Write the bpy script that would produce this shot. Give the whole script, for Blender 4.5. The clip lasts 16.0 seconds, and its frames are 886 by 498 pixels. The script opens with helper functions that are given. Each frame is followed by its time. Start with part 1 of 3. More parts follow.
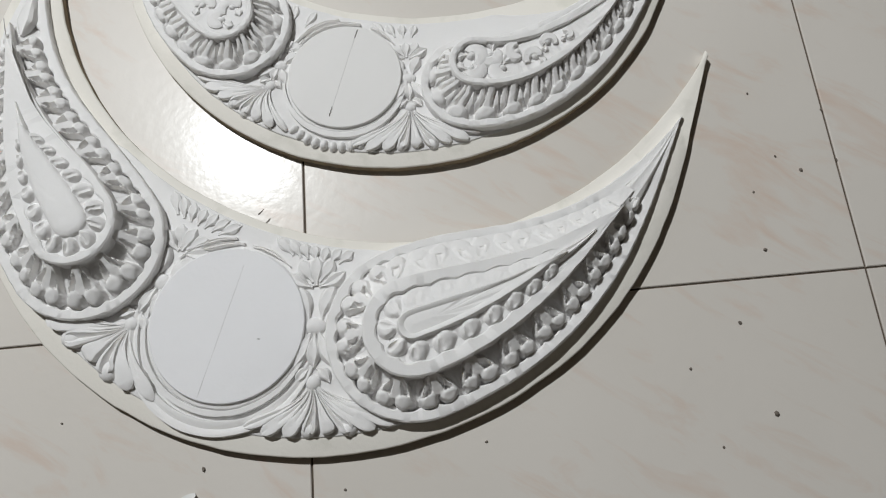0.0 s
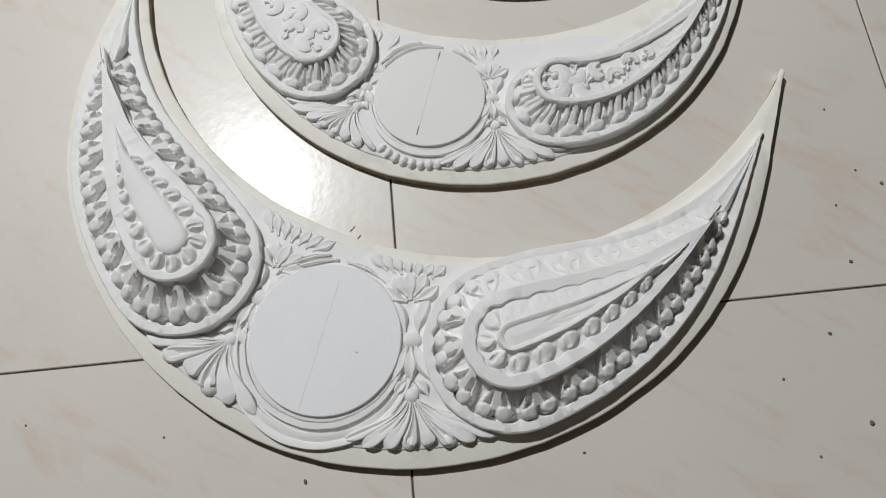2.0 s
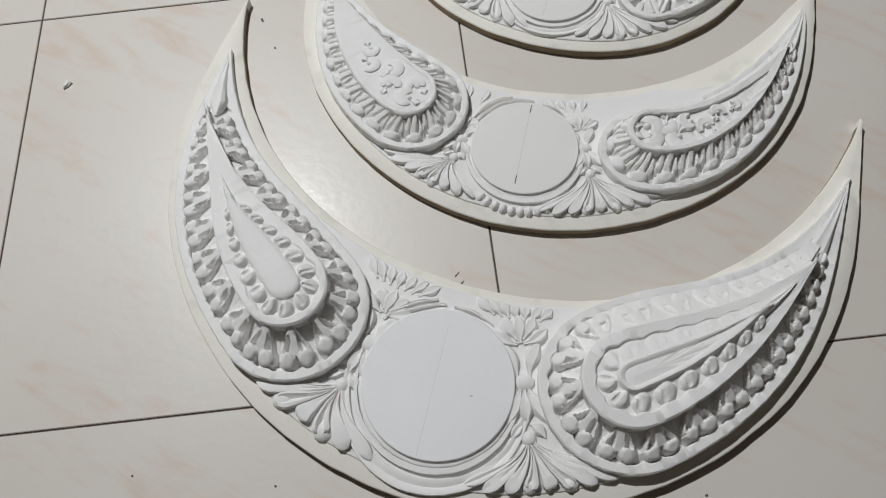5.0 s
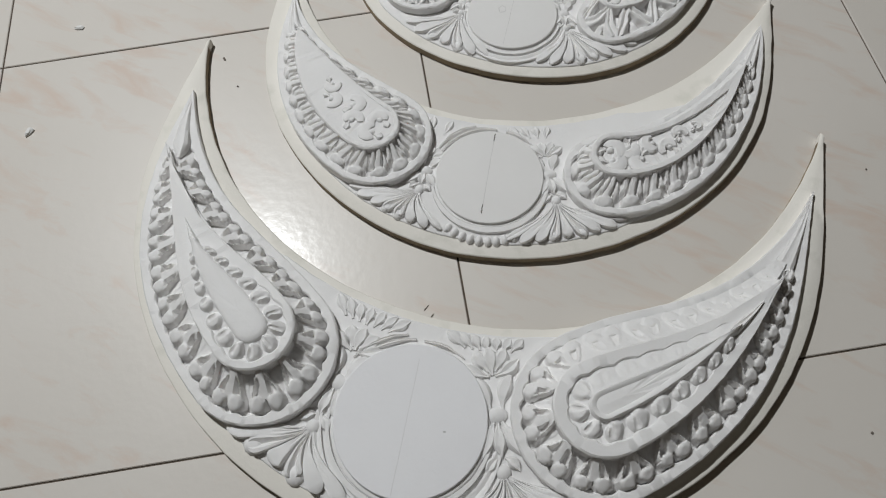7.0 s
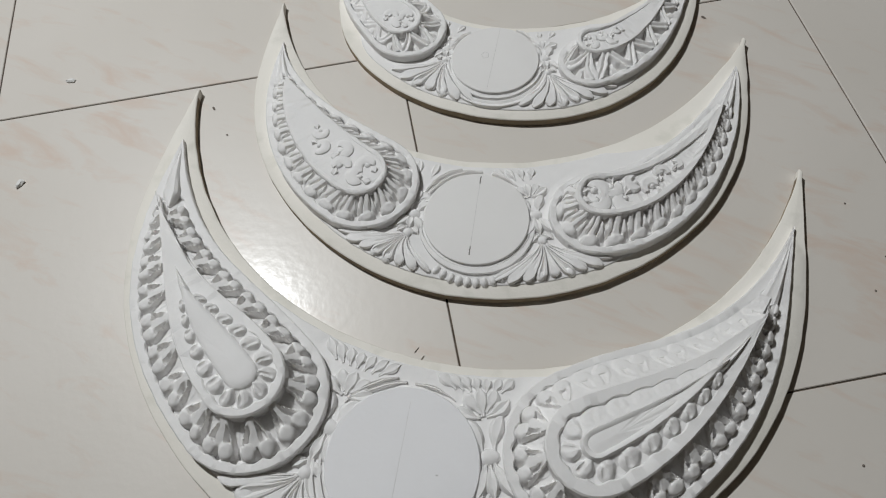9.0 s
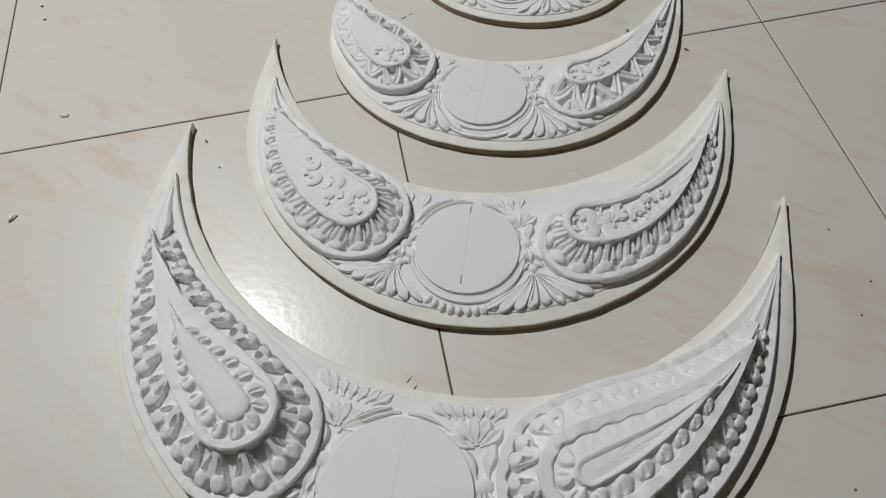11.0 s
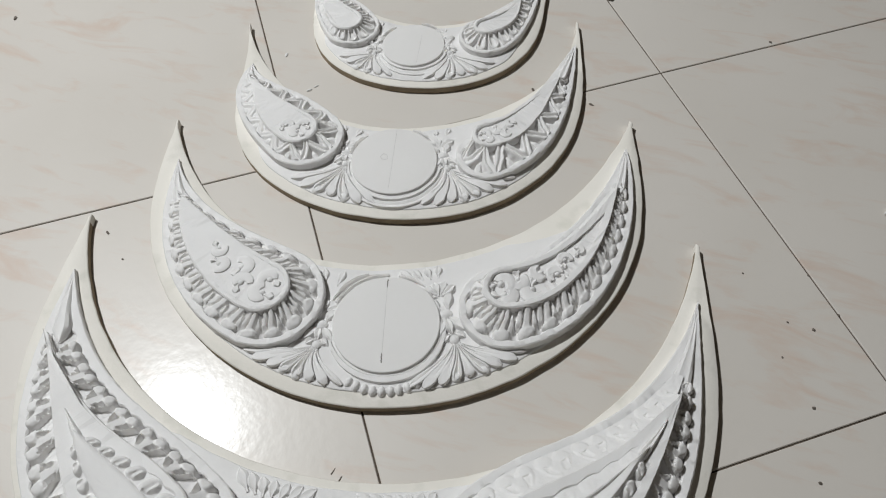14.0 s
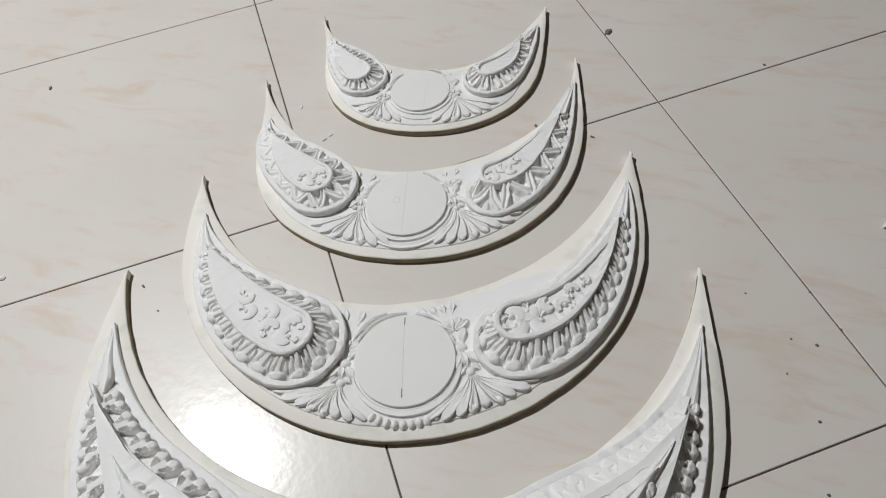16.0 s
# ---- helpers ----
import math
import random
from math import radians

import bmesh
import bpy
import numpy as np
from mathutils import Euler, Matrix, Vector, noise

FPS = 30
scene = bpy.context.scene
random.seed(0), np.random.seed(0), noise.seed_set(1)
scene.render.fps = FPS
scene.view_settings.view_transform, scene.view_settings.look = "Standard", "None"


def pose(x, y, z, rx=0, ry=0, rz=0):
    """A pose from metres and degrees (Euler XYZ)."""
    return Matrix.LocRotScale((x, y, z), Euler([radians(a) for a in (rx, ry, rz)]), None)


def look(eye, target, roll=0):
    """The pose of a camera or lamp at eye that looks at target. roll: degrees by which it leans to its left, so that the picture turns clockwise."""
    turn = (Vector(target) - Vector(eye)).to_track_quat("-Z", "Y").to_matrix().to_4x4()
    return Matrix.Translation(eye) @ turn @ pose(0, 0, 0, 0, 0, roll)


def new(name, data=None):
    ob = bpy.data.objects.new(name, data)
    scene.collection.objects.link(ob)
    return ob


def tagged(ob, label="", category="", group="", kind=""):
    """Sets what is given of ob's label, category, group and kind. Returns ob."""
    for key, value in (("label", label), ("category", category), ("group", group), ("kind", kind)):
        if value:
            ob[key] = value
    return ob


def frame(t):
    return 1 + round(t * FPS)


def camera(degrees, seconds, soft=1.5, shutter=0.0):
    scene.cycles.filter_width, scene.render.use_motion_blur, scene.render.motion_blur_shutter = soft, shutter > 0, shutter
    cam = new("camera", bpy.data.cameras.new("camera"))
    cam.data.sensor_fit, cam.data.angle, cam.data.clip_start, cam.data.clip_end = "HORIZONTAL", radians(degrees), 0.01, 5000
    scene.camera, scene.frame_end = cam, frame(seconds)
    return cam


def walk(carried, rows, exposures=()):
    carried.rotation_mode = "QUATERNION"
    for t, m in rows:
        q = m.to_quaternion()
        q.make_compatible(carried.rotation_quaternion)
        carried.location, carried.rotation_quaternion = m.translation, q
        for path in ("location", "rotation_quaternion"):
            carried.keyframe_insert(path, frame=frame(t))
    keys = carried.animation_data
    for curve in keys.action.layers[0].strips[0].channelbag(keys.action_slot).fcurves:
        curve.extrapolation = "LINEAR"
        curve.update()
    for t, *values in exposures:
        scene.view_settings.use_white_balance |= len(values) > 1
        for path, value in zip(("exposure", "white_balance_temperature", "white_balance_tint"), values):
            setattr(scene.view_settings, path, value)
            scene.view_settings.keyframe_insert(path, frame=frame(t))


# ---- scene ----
cam = camera(64.6, 16.0, soft=1.1)
PATH = [
    (0, (0.164, -0.163, 0.739), (0.134, 0.427, -1.171), -8.2),
    (0.5, (0.141, -0.158, 0.74), (0.113, 0.396, -1.182), -8.2),
    (1, (0.125, -0.167, 0.746), (0.078, 0.387, -1.175), -10.5),
    (1.5, (0.099, -0.169, 0.75), (0.068, 0.438, -1.155), -9.3),
    (2, (0.071, -0.167, 0.757), (0.029, 0.483, -1.134), -9.4),
    (2.5, (0.046, -0.17, 0.754), (-0.007, 0.438, -1.151), -9.0),
    (3, (0.023, -0.169, 0.753), (0.0, 0.449, -1.149), -6.7),
    (3.5, (-0.008, -0.172, 0.762), (-0.015, 0.516, -1.116), -6.9),
    (4, (-0.038, -0.183, 0.771), (-0.054, 0.543, -1.093), -7.6),
    (4.2, (-0.064, -0.185, 0.77), (-0.076, 0.564, -1.084), -7.1),
    (6.3, (-0.049, -0.186, 0.759), (-0.006, 0.702, -1.033), -5.7),
    (6.5, (-0.042, -0.182, 0.762), (0.006, 0.702, -1.031), -5.8),
    (7, (-0.034, -0.17, 0.768), (0.009, 0.701, -1.033), -6.5),
    (7.5, (-0.031, -0.172, 0.766), (0.033, 0.723, -1.022), -5.6),
    (8, (-0.028, -0.171, 0.767), (0.04, 0.729, -1.018), -5.8),
    (8.5, (-0.027, -0.175, 0.77), (0.045, 0.778, -0.986), -6.1),
    (9, (-0.029, -0.171, 0.777), (0.054, 0.792, -0.973), -5.9),
    (11.5, (-0.03, -0.176, 0.784), (0.103, 0.874, -0.913), -4.7),
    (12, (-0.027, -0.177, 0.781), (0.117, 0.888, -0.905), -4.6),
    (12.5, (-0.021, -0.174, 0.783), (0.141, 0.895, -0.899), -4.3),
    (13, (-0.013, -0.166, 0.786), (0.176, 0.907, -0.891), -3.9),
    (13.5, (-0.005, -0.164, 0.781), (0.218, 0.936, -0.875), -3.4),
    (14, (0.017, -0.146, 0.78), (0.317, 0.958, -0.861), -2.6),
    (14.5, (0.029, -0.14, 0.791), (0.377, 0.98, -0.829), -2.5),
    (15, (0.035, -0.155, 0.803), (0.367, 1.012, -0.787), -4.2),
    (15.5, (0.036, -0.165, 0.814), (0.339, 1.033, -0.759), -5.6),
    (16, (0.038, -0.165, 0.834), (0.277, 1.009, -0.767), -8.8),
]
EXPOSURES = [(0.0, 0.09), (4.0, 0.06), (6.5, -0.14), (12.5, -0.14), (13.5, -0.13), (14.0, 0.03), (14.5, 0.08), (16.0, 0.08)]
walk(cam, [(t, look(eye, target, roll)) for t, eye, target, roll in PATH], EXPOSURES)

# ---- light ----
world = bpy.data.worlds.new("room_air")
world.use_nodes = True
world.node_tree.nodes["Background"].inputs[0].default_value = (1.0, 0.95, 0.88, 1)
world.node_tree.nodes["Background"].inputs[1].default_value = 0.002
scene.world = world
lamp_data = bpy.data.lights.new("ceiling_lamp", "AREA")
lamp_data.shape, lamp_data.size, lamp_data.energy = "DISK", 0.138, 104.0
lamp_data.color = (0.965, 0.99, 1.0)
LAMP = (-1.07, 1.81, 3.20)
lamp = new("ceiling_lamp", lamp_data)
lamp.matrix_world = look(LAMP, (0.1, 0.3, 0))


# ---- materials ----
def material(name, base, second, scale, rough, bump=0.1, bump_scale=300.0, stain=None, stain_scale=9.0, soft=0.0):
    """Matt stuff with a fine grain, a slow change of colour and a few stains."""
    m = bpy.data.materials.new(name)
    m.use_nodes = True
    n, l = m.node_tree.nodes, m.node_tree.links
    b = n["Principled BSDF"]
    co = n.new("ShaderNodeTexCoord")
    slow = n.new("ShaderNodeTexNoise")
    slow.inputs["Scale"].default_value, slow.inputs["Detail"].default_value = scale, 5
    l.new(co.outputs["Object"], slow.inputs["Vector"])
    mix = n.new("ShaderNodeMix")
    mix.data_type = "RGBA"
    mix.inputs[6].default_value, mix.inputs[7].default_value = (*base, 1), (*second, 1)
    ramp = n.new("ShaderNodeMapRange")
    ramp.inputs[1].default_value, ramp.inputs[2].default_value = 0.35, 0.7
    l.new(slow.outputs["Fac"], ramp.inputs[0])
    l.new(ramp.outputs[0], mix.inputs[0])
    out = mix.outputs[2]
    if stain:
        spots = n.new("ShaderNodeTexNoise")
        spots.inputs["Scale"].default_value, spots.inputs["Detail"].default_value = stain_scale, 8
        l.new(co.outputs["Object"], spots.inputs["Vector"])
        cut = n.new("ShaderNodeMapRange")
        cut.inputs[1].default_value, cut.inputs[2].default_value = 0.56, 0.74
        l.new(spots.outputs["Fac"], cut.inputs[0])
        over = n.new("ShaderNodeMix")
        over.data_type = "RGBA"
        over.inputs[7].default_value = (*stain, 1)
        l.new(out, over.inputs[6])
        l.new(cut.outputs[0], over.inputs[0])
        out = over.outputs[2]
    l.new(out, b.inputs["Base Color"])
    b.inputs["Roughness"].default_value = rough
    if soft:
        b.subsurface_method = "BURLEY"
        b.inputs["Subsurface Weight"].default_value = soft
        b.inputs["Subsurface Radius"].default_value = (1.0, 0.95, 0.85)
        b.inputs["Subsurface Scale"].default_value = 0.004
    grain = n.new("ShaderNodeTexNoise")
    grain.inputs["Scale"].default_value, grain.inputs["Detail"].default_value = bump_scale, 4
    l.new(co.outputs["Object"], grain.inputs["Vector"])
    bp = n.new("ShaderNodeBump")
    bp.inputs["Strength"].default_value, bp.inputs["Distance"].default_value = bump, 0.002
    l.new(grain.outputs["Fac"], bp.inputs["Height"])
    l.new(bp.outputs[0], b.inputs["Normal"])
    return m


def tile_material():
    """Cream glazed tile with faint slanting pink veins, different on every tile."""
    m = material("cream_tile", (0.70, 0.662, 0.613), (0.66, 0.621, 0.568), 3.0, 0.42, 0.09, 85.0)
    n, l = m.node_tree.nodes, m.node_tree.links
    b = n["Principled BSDF"]
    co, info = n.new("ShaderNodeTexCoord"), n.new("ShaderNodeObjectInfo")
    shift = n.new("ShaderNodeMath")
    shift.operation = "MULTIPLY"
    shift.inputs[1].default_value = 37.0
    l.new(info.outputs["Random"], shift.inputs[0])
    turn = n.new("ShaderNodeMapping")
    turn.vector_type = "TEXTURE"
    turn.inputs["Rotation"].default_value = (0, 0, radians(-34))
    turn.inputs["Scale"].default_value = (1.0, 0.28, 1.0)
    l.new(co.outputs["Object"], turn.inputs["Vector"])
    vein = n.new("ShaderNodeTexNoise")
    vein.noise_dimensions = "4D"
    vein.inputs["Scale"].default_value, vein.inputs["Detail"].default_value = 6.5, 8
    vein.inputs["Roughness"].default_value, vein.inputs["Distortion"].default_value = 0.60, 1.1
    l.new(turn.outputs[0], vein.inputs["Vector"])
    l.new(shift.outputs[0], vein.inputs["W"])
    cut = n.new("ShaderNodeMapRange")
    cut.inputs[1].default_value, cut.inputs[2].default_value, cut.inputs[4].default_value = 0.53, 0.70, 0.62
    l.new(vein.outputs["Fac"], cut.inputs[0])
    over = n.new("ShaderNodeMix")
    over.data_type = "RGBA"
    over.inputs[7].default_value = (0.64, 0.495, 0.405, 1)
    old = b.inputs["Base Color"].links[0].from_socket
    l.new(old, over.inputs[6])
    l.new(cut.outputs[0], over.inputs[0])
    l.new(over.outputs[2], b.inputs["Base Color"])
    b.inputs["Specular IOR Level"].default_value = 0.42
    b.inputs["Coat Weight"].default_value, b.inputs["Coat Roughness"].default_value = 0.30, 0.17
    l.new(b.inputs["Normal"].links[0].from_socket, b.inputs["Coat Normal"])
    return m


WHITE = material("white_painted_foam", (0.818, 0.808, 0.80), (0.793, 0.783, 0.775), 18.0, 0.7, 0.26, 95.0, soft=0.3)
CREAM = material("cream_foam_board", (0.86, 0.83, 0.768), (0.82, 0.788, 0.72), 11.0, 0.75, 0.14, 220.0, (0.73, 0.71, 0.64), 30.0)
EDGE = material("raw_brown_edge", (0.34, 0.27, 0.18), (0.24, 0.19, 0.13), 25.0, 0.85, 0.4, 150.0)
WARM = material("warm_white_board", (0.805, 0.794, 0.78), (0.775, 0.763, 0.748), 7.0, 0.65, 0.1, 180.0, soft=0.2)
SMOOTH = material("smooth_white_board", (0.828, 0.824, 0.836), (0.798, 0.794, 0.806), 7.0, 0.6, 0.1, 180.0, soft=0.2)
DARK = material("dark_slit", (0.07, 0.055, 0.045), (0.12, 0.10, 0.08), 60.0, 0.9)
PENCIL = material("pencil_line", (0.60, 0.59, 0.58), (0.66, 0.655, 0.65), 90.0, 0.8)
GROUT = material("dark_grout", (0.075, 0.055, 0.04), (0.14, 0.11, 0.085), 30.0, 0.9, 0.4)
CRUMB = material("dark_crumb", (0.13, 0.11, 0.09), (0.25, 0.22, 0.19), 120.0, 0.9)
PAPER = material("white_scrap", (0.8, 0.8, 0.78), (0.72, 0.72, 0.7), 50.0, 0.8)
# dark warm brown, so the unseen walls bounce little light and tint it warm
ROOM_SHELL = material("unseen_room_shell", (0.095, 0.082, 0.065), (0.080, 0.070, 0.055), 3.0, 0.9, 0.2, 80.0)
TILE = tile_material()


PT, GT = 0.0125, 0.0145  # heights of the backing board and of the carved ground on it


# ---- mesh tools ----
def part(name, bm, mat, parent=None, label="", smooth=True, crease=42, flat=False):
    me = bpy.data.meshes.new(name)
    bmesh.ops.recalc_face_normals(bm, faces=bm.faces)
    if mat is WHITE:  # the uneven hand of the carver
        for v in bm.verts:
            v.co += noise.noise_vector(v.co * 75) * 0.0005 + noise.noise_vector(v.co * 240) * 0.00025
    bm.to_mesh(me)
    bm.free()
    me.materials.append(mat)
    if smooth:
        me.shade_smooth()
        me.set_sharp_from_angle(angle=radians(crease))
        for f in me.polygons:
            if flat and f.normal.z > 0.999:
                f.use_smooth = False
    ob = new(name, me)
    ob.parent = parent
    if label:
        tagged(ob, label)
    return ob


def vec(p):
    return Vector((p[0], p[1]))


def lerp(a, b, t):
    return a + (b - a) * t


def strip(bm, rows, closed=True):
    """Skins rows of points, each row of the same length."""
    vs = [[bm.verts.new(p) for p in r] for r in rows]
    n = len(rows[0])
    for a, b in zip(vs, vs[1:]):
        for i in range(n if closed else n - 1):
            j = (i + 1) % n
            bm.faces.new((a[i], a[j], b[j], b[i]))
    return vs


def solid(outline, z0, z1, edge=0.0015):
    """A board of this outline with a softened upper edge."""
    bm = bmesh.new()
    n = len(outline)
    ins = []
    for i in range(n):
        d = (outline[(i + 1) % n] - outline[i - 1]).normalized()
        ins.append(Vector((-d.y, d.x)))
    area = sum(outline[i - 1].cross(outline[i]) for i in range(n))
    sg = 1 if area > 0 else -1
    up = [Vector((*p, z1 - edge)) for p in outline]
    mid = [Vector((*(p + q * sg * edge * 0.35), z1 - edge * 0.35)) for p, q in zip(outline, ins)]
    top = [Vector((*(p + q * sg * edge), z1)) for p, q in zip(outline, ins)]
    vs = strip(bm, [[Vector((*p, z0)) for p in outline], up, mid, top])
    bm.faces.new(vs[-1])
    bm.faces.new(list(reversed(vs[0])))
    bmesh.ops.triangulate(bm, faces=[f for f in bm.faces if len(f.verts) > 4])
    return bm


def annulus(outer, inner, z0, z1s, edge=0.0012, z_in=None):
    """A closed band between two outlines of the same length; z1s gives its height point by point."""
    bm = bmesh.new()
    rows = [[], [], [], [], [], []]
    for i, (o, q) in enumerate(zip(outer, inner)):
        d = q - o
        e = min(edge, d.length * 0.3)
        d = d.normalized() if d.length > 1e-9 else Vector((0, 0))
        z1 = z1s[i]
        rows[0].append((*o, z0))
        rows[1].append((*o, z1 - edge))
        rows[2].append((*(o + d * e), z1))
        rows[3].append((*(q - d * e), z1))
        rows[4].append((*q, z1 - edge))
        rows[5].append((*q, z0 if z_in is None else z_in))
    strip(bm, rows)
    return bm


def ridge(path, widths, height, z, flat=0.55, groove=0.0, rise=None):
    """A carved leaf: a rounded bar along a path, tapering by widths, with an optional groove along its top."""
    bm = bmesh.new()
    n = len(path)
    shape = [(-1, 0.0), (-0.86, flat), (-0.5, 0.95), (0, 1 - groove), (0.5, 0.95), (0.86, flat), (1, 0.0)]
    rows = []
    for i, p in enumerate(path):
        d = (path[min(i + 1, n - 1)] - path[max(i - 1, 0)]).normalized()
        s = Vector((-d.y, d.x))
        w = widths[i]
        h = height * min(1.0, 0.35 + w / max(widths) * 0.8)
        zz = z + (rise[i] if rise else 0)
        rows.append([(*(p + s * w * a), zz - 0.004 if b == 0 else zz + h * b) for a, b in shape])
    vs = strip(bm, rows, closed=False)
    bm.faces.new(vs[0])
    bm.faces.new(list(reversed(vs[-1])))
    return bm


def curve(a, b, c, n=12):
    return [a * (1 - t) ** 2 + b * 2 * t * (1 - t) + c * t * t for t in (i / (n - 1) for i in range(n))]


def leaf_widths(n, w, start=0.25, end=0.15, belly=0.65):
    out = []
    for i in range(n):
        t = i / (n - 1)
        k = math.sin(math.pi * t ** (math.log(0.5) / math.log(belly)))
        out.append(w * max(k, start if t < belly else end))
    return out


def blob(c, rx, ry, rz, z, turn=0.0, n=10):
    """A rounded carved knob."""
    bm = bmesh.new()
    rows = []
    for j in range(5):
        a = j / 4.6 * math.pi / 2
        rows.append([(c[0] + math.cos(turn) * rx * math.cos(a) * math.cos(b) - math.sin(turn) * ry * math.cos(a) * math.sin(b),
                      c[1] + math.sin(turn) * rx * math.cos(a) * math.cos(b) + math.cos(turn) * ry * math.cos(a) * math.sin(b),
                      z + rz * math.sin(a)) for b in (2 * math.pi * i / n for i in range(n))])
    rows.insert(0, [(x, y, z - 0.004) for x, y, _ in rows[0]])
    vs = strip(bm, rows)
    bm.faces.new(vs[-1])
    return bm


# ---- outlines ----
class Drop:
    """A teardrop round a bent spine: head centre, bend, tip, head radius."""

    def __init__(self, p0, p1, p2, r, q=1.0, p3=None):
        self.p0, self.p1, self.r, self.q = vec(p0), vec(p1), r, q
        self.p2 = vec(p3) if p3 else vec(p2)
        if p3:
            self.c1, self.c2, self.p1 = vec(p1), vec(p2), lerp(self.p0, vec(p1), 1.5)
        else:
            self.c1, self.c2 = (self.p0 + self.p1 * 2) / 3, (self.p2 + self.p1 * 2) / 3
        self.kept = {}

    def at(self, s):
        return self.p0 * (1 - s) ** 3 + self.c1 * 3 * s * (1 - s) ** 2 + self.c2 * 3 * s * s * (1 - s) + self.p2 * s ** 3

    def side(self, s):
        d = ((self.c1 - self.p0) * (1 - s) ** 2 + (self.c2 - self.c1) * 2 * s * (1 - s) + (self.p2 - self.c2) * s * s).normalized()
        return Vector((-d.y, d.x))

    def inside(self, r, cut, q=None):
        """A smaller drop on the same spine that ends at cut of its length."""
        a, b, c = lerp(self.p0, self.c1, cut), lerp(self.c1, self.c2, cut), lerp(self.c2, self.p2, cut)
        d, e = lerp(a, b, cut), lerp(b, c, cut)
        return Drop(self.p0, a, d, r, q or self.q, lerp(d, e, cut))

    def width(self, s):
        return self.r * max(math.cos(math.pi / 2 * s), 0.0) ** self.q

    def point(self, p, inset=0.0):
        """p 0 at the tip, along the left flank, round the head at 0.5, back along the right flank to 1."""
        if p < 0.36 or p > 0.64:
            s = 1 - p / 0.36 if p < 0.36 else (p - 0.64) / 0.36
            w = self.width(s)
            w = max(w - inset, w * 0.25)
            s2 = s * (1 - inset * 0.9 / max((self.p2 - self.p0).length, 1e-6))
            return self.at(s2) + self.side(s2) * (w if p < 0.36 else -w)
        a = (p - 0.36) / 0.28 * math.pi
        sd = self.side(0)
        fw = Vector((sd.y, -sd.x))
        return self.p0 + (sd * math.cos(a) - fw * math.sin(a)) * max(self.r - inset, self.r * 0.25)

    def nearest(self, p, inset=0.0):
        if (inset, 0) not in self.kept:
            self.kept[(inset, 0)] = np.array([self.point(i / 400, inset) for i in range(401)])
        pts = self.kept[(inset, 0)]
        return Vector(pts[int(np.argmin(((pts - np.array(p)) ** 2).sum(1)))].tolist())

    def even(self, n, inset=0.0, grade=0.0):
        """n values of p at even steps along the outline, or at steps that shrink by grade towards the tip."""
        ps = [i / 600 for i in range(601)]
        pts = [self.point(p, inset) for p in ps]
        run = [0.0]
        for a, b, p in zip(pts, pts[1:], ps):
            run.append(run[-1] + (b - a).length / (1 - grade * tail(p)))
        return [float(np.interp(run[-1] * i / n, run, ps)) for i in range(n)]


def tail(p):
    """0 round the head, 1 at the tip."""
    if p < 0.36:
        return 1 - p / 0.36
    if p > 0.64:
        return (p - 0.64) / 0.36
    return 0.0


def round_point(o, a, inset=0.0):
    """A point of a round outline: its radius swells and shrinks a little with the angle a from straight down."""
    (cx, cy), f = o
    r = f[0] - inset + sum(f[2 * k - 1] * math.cos(k * a) + f[2 * k] * math.sin(k * a) for k in range(1, len(f) // 2 + 1))
    return Vector((cx + r * math.sin(a), cy - r * math.cos(a)))


def round_arc(o, a, b, n, inset=0.0):
    """n points of the outline from the direction of a to that of b, past its lower side."""
    (cx, cy), f = o
    t0, t1 = math.atan2(a[0] - cx, cy - a[1]), math.atan2(b[0] - cx, cy - b[1])
    return [round_point(o, t0 + (t1 - t0) * i / (n - 1), inset) for i in range(n)]


# ---- petals ----
def bell(x, w):
    return math.exp(-(x / w) ** 2)


def crest(d, w):
    """A carved bar seen in section: steep flanks, a rounded flat back."""
    t = max(0.0, min(1.0, (1 - abs(d) / w) * 1.9))
    return t * t * (3 - 2 * t)


def knob(d):
    """A swollen end, by the distance from its middle."""
    return math.sqrt(max(0.0, 1 - d * d))


def petal_pair(x, y):
    """A raised heart that widens from its foot into two lobes, with a slit in each lobe, a bead in its end and a deep notch to the next heart."""
    e = abs(x)
    wide = 0.32 + 0.61 * min(1.0, y / 0.58) ** 0.85
    body = max(0.0, min(1.0, (wide - e) / 0.16))
    if y > 0.66:
        lobe = math.hypot((e - 0.46) / 0.50, (y - 0.66) / 0.35)
        body = max(0.0, min(1.0, (1 - lobe) / 0.22))
    v = -0.95 + 1.2 * body * body * (3 - 2 * body)
    slit = crest(e - 0.52 * wide, 0.10 + 0.20 * y) * max(0.0, min(1.0, (y - 0.16) * 6, (0.62 - y) * 9))
    v -= 1.15 * slit * body
    v -= 0.55 * bell(e, 0.07) * max(0.0, min(1.0, (y - 0.70) * 6))
    d = math.hypot((e - 0.45) / 0.34, (y - 0.76) / 0.20)
    if d < 1:
        v = max(v, 0.25 + 0.34 * min(1.0, knob(d) * 1.2))
    return v


def petal_curl(x, y):
    """A bent leaf that swells into a bead over the edge, with two finer leaves beside it."""
    c = x - 0.95 * (0.62 - y) * (1.15 - 0.5 * y)
    v = -0.75
    for off, w, h, end in ((0.05, 0.44, 1.25, 0.90), (-0.70, 0.33, 1.05, 0.74), (0.78, 0.33, 1.0, 0.68)):
        if y < end:
            v = max(v, -0.75 + h * crest(c + off, w) * min(1.0, (end - y) * 5 + 0.2))
    d = math.hypot((x + 0.06 + 0.5 * (y - 0.8)) / 0.74, (y - 0.80) / 0.21)
    return max(v, 0.80 * min(1.0, knob(d) * 1.15) - 0.15) if d < 1 else v


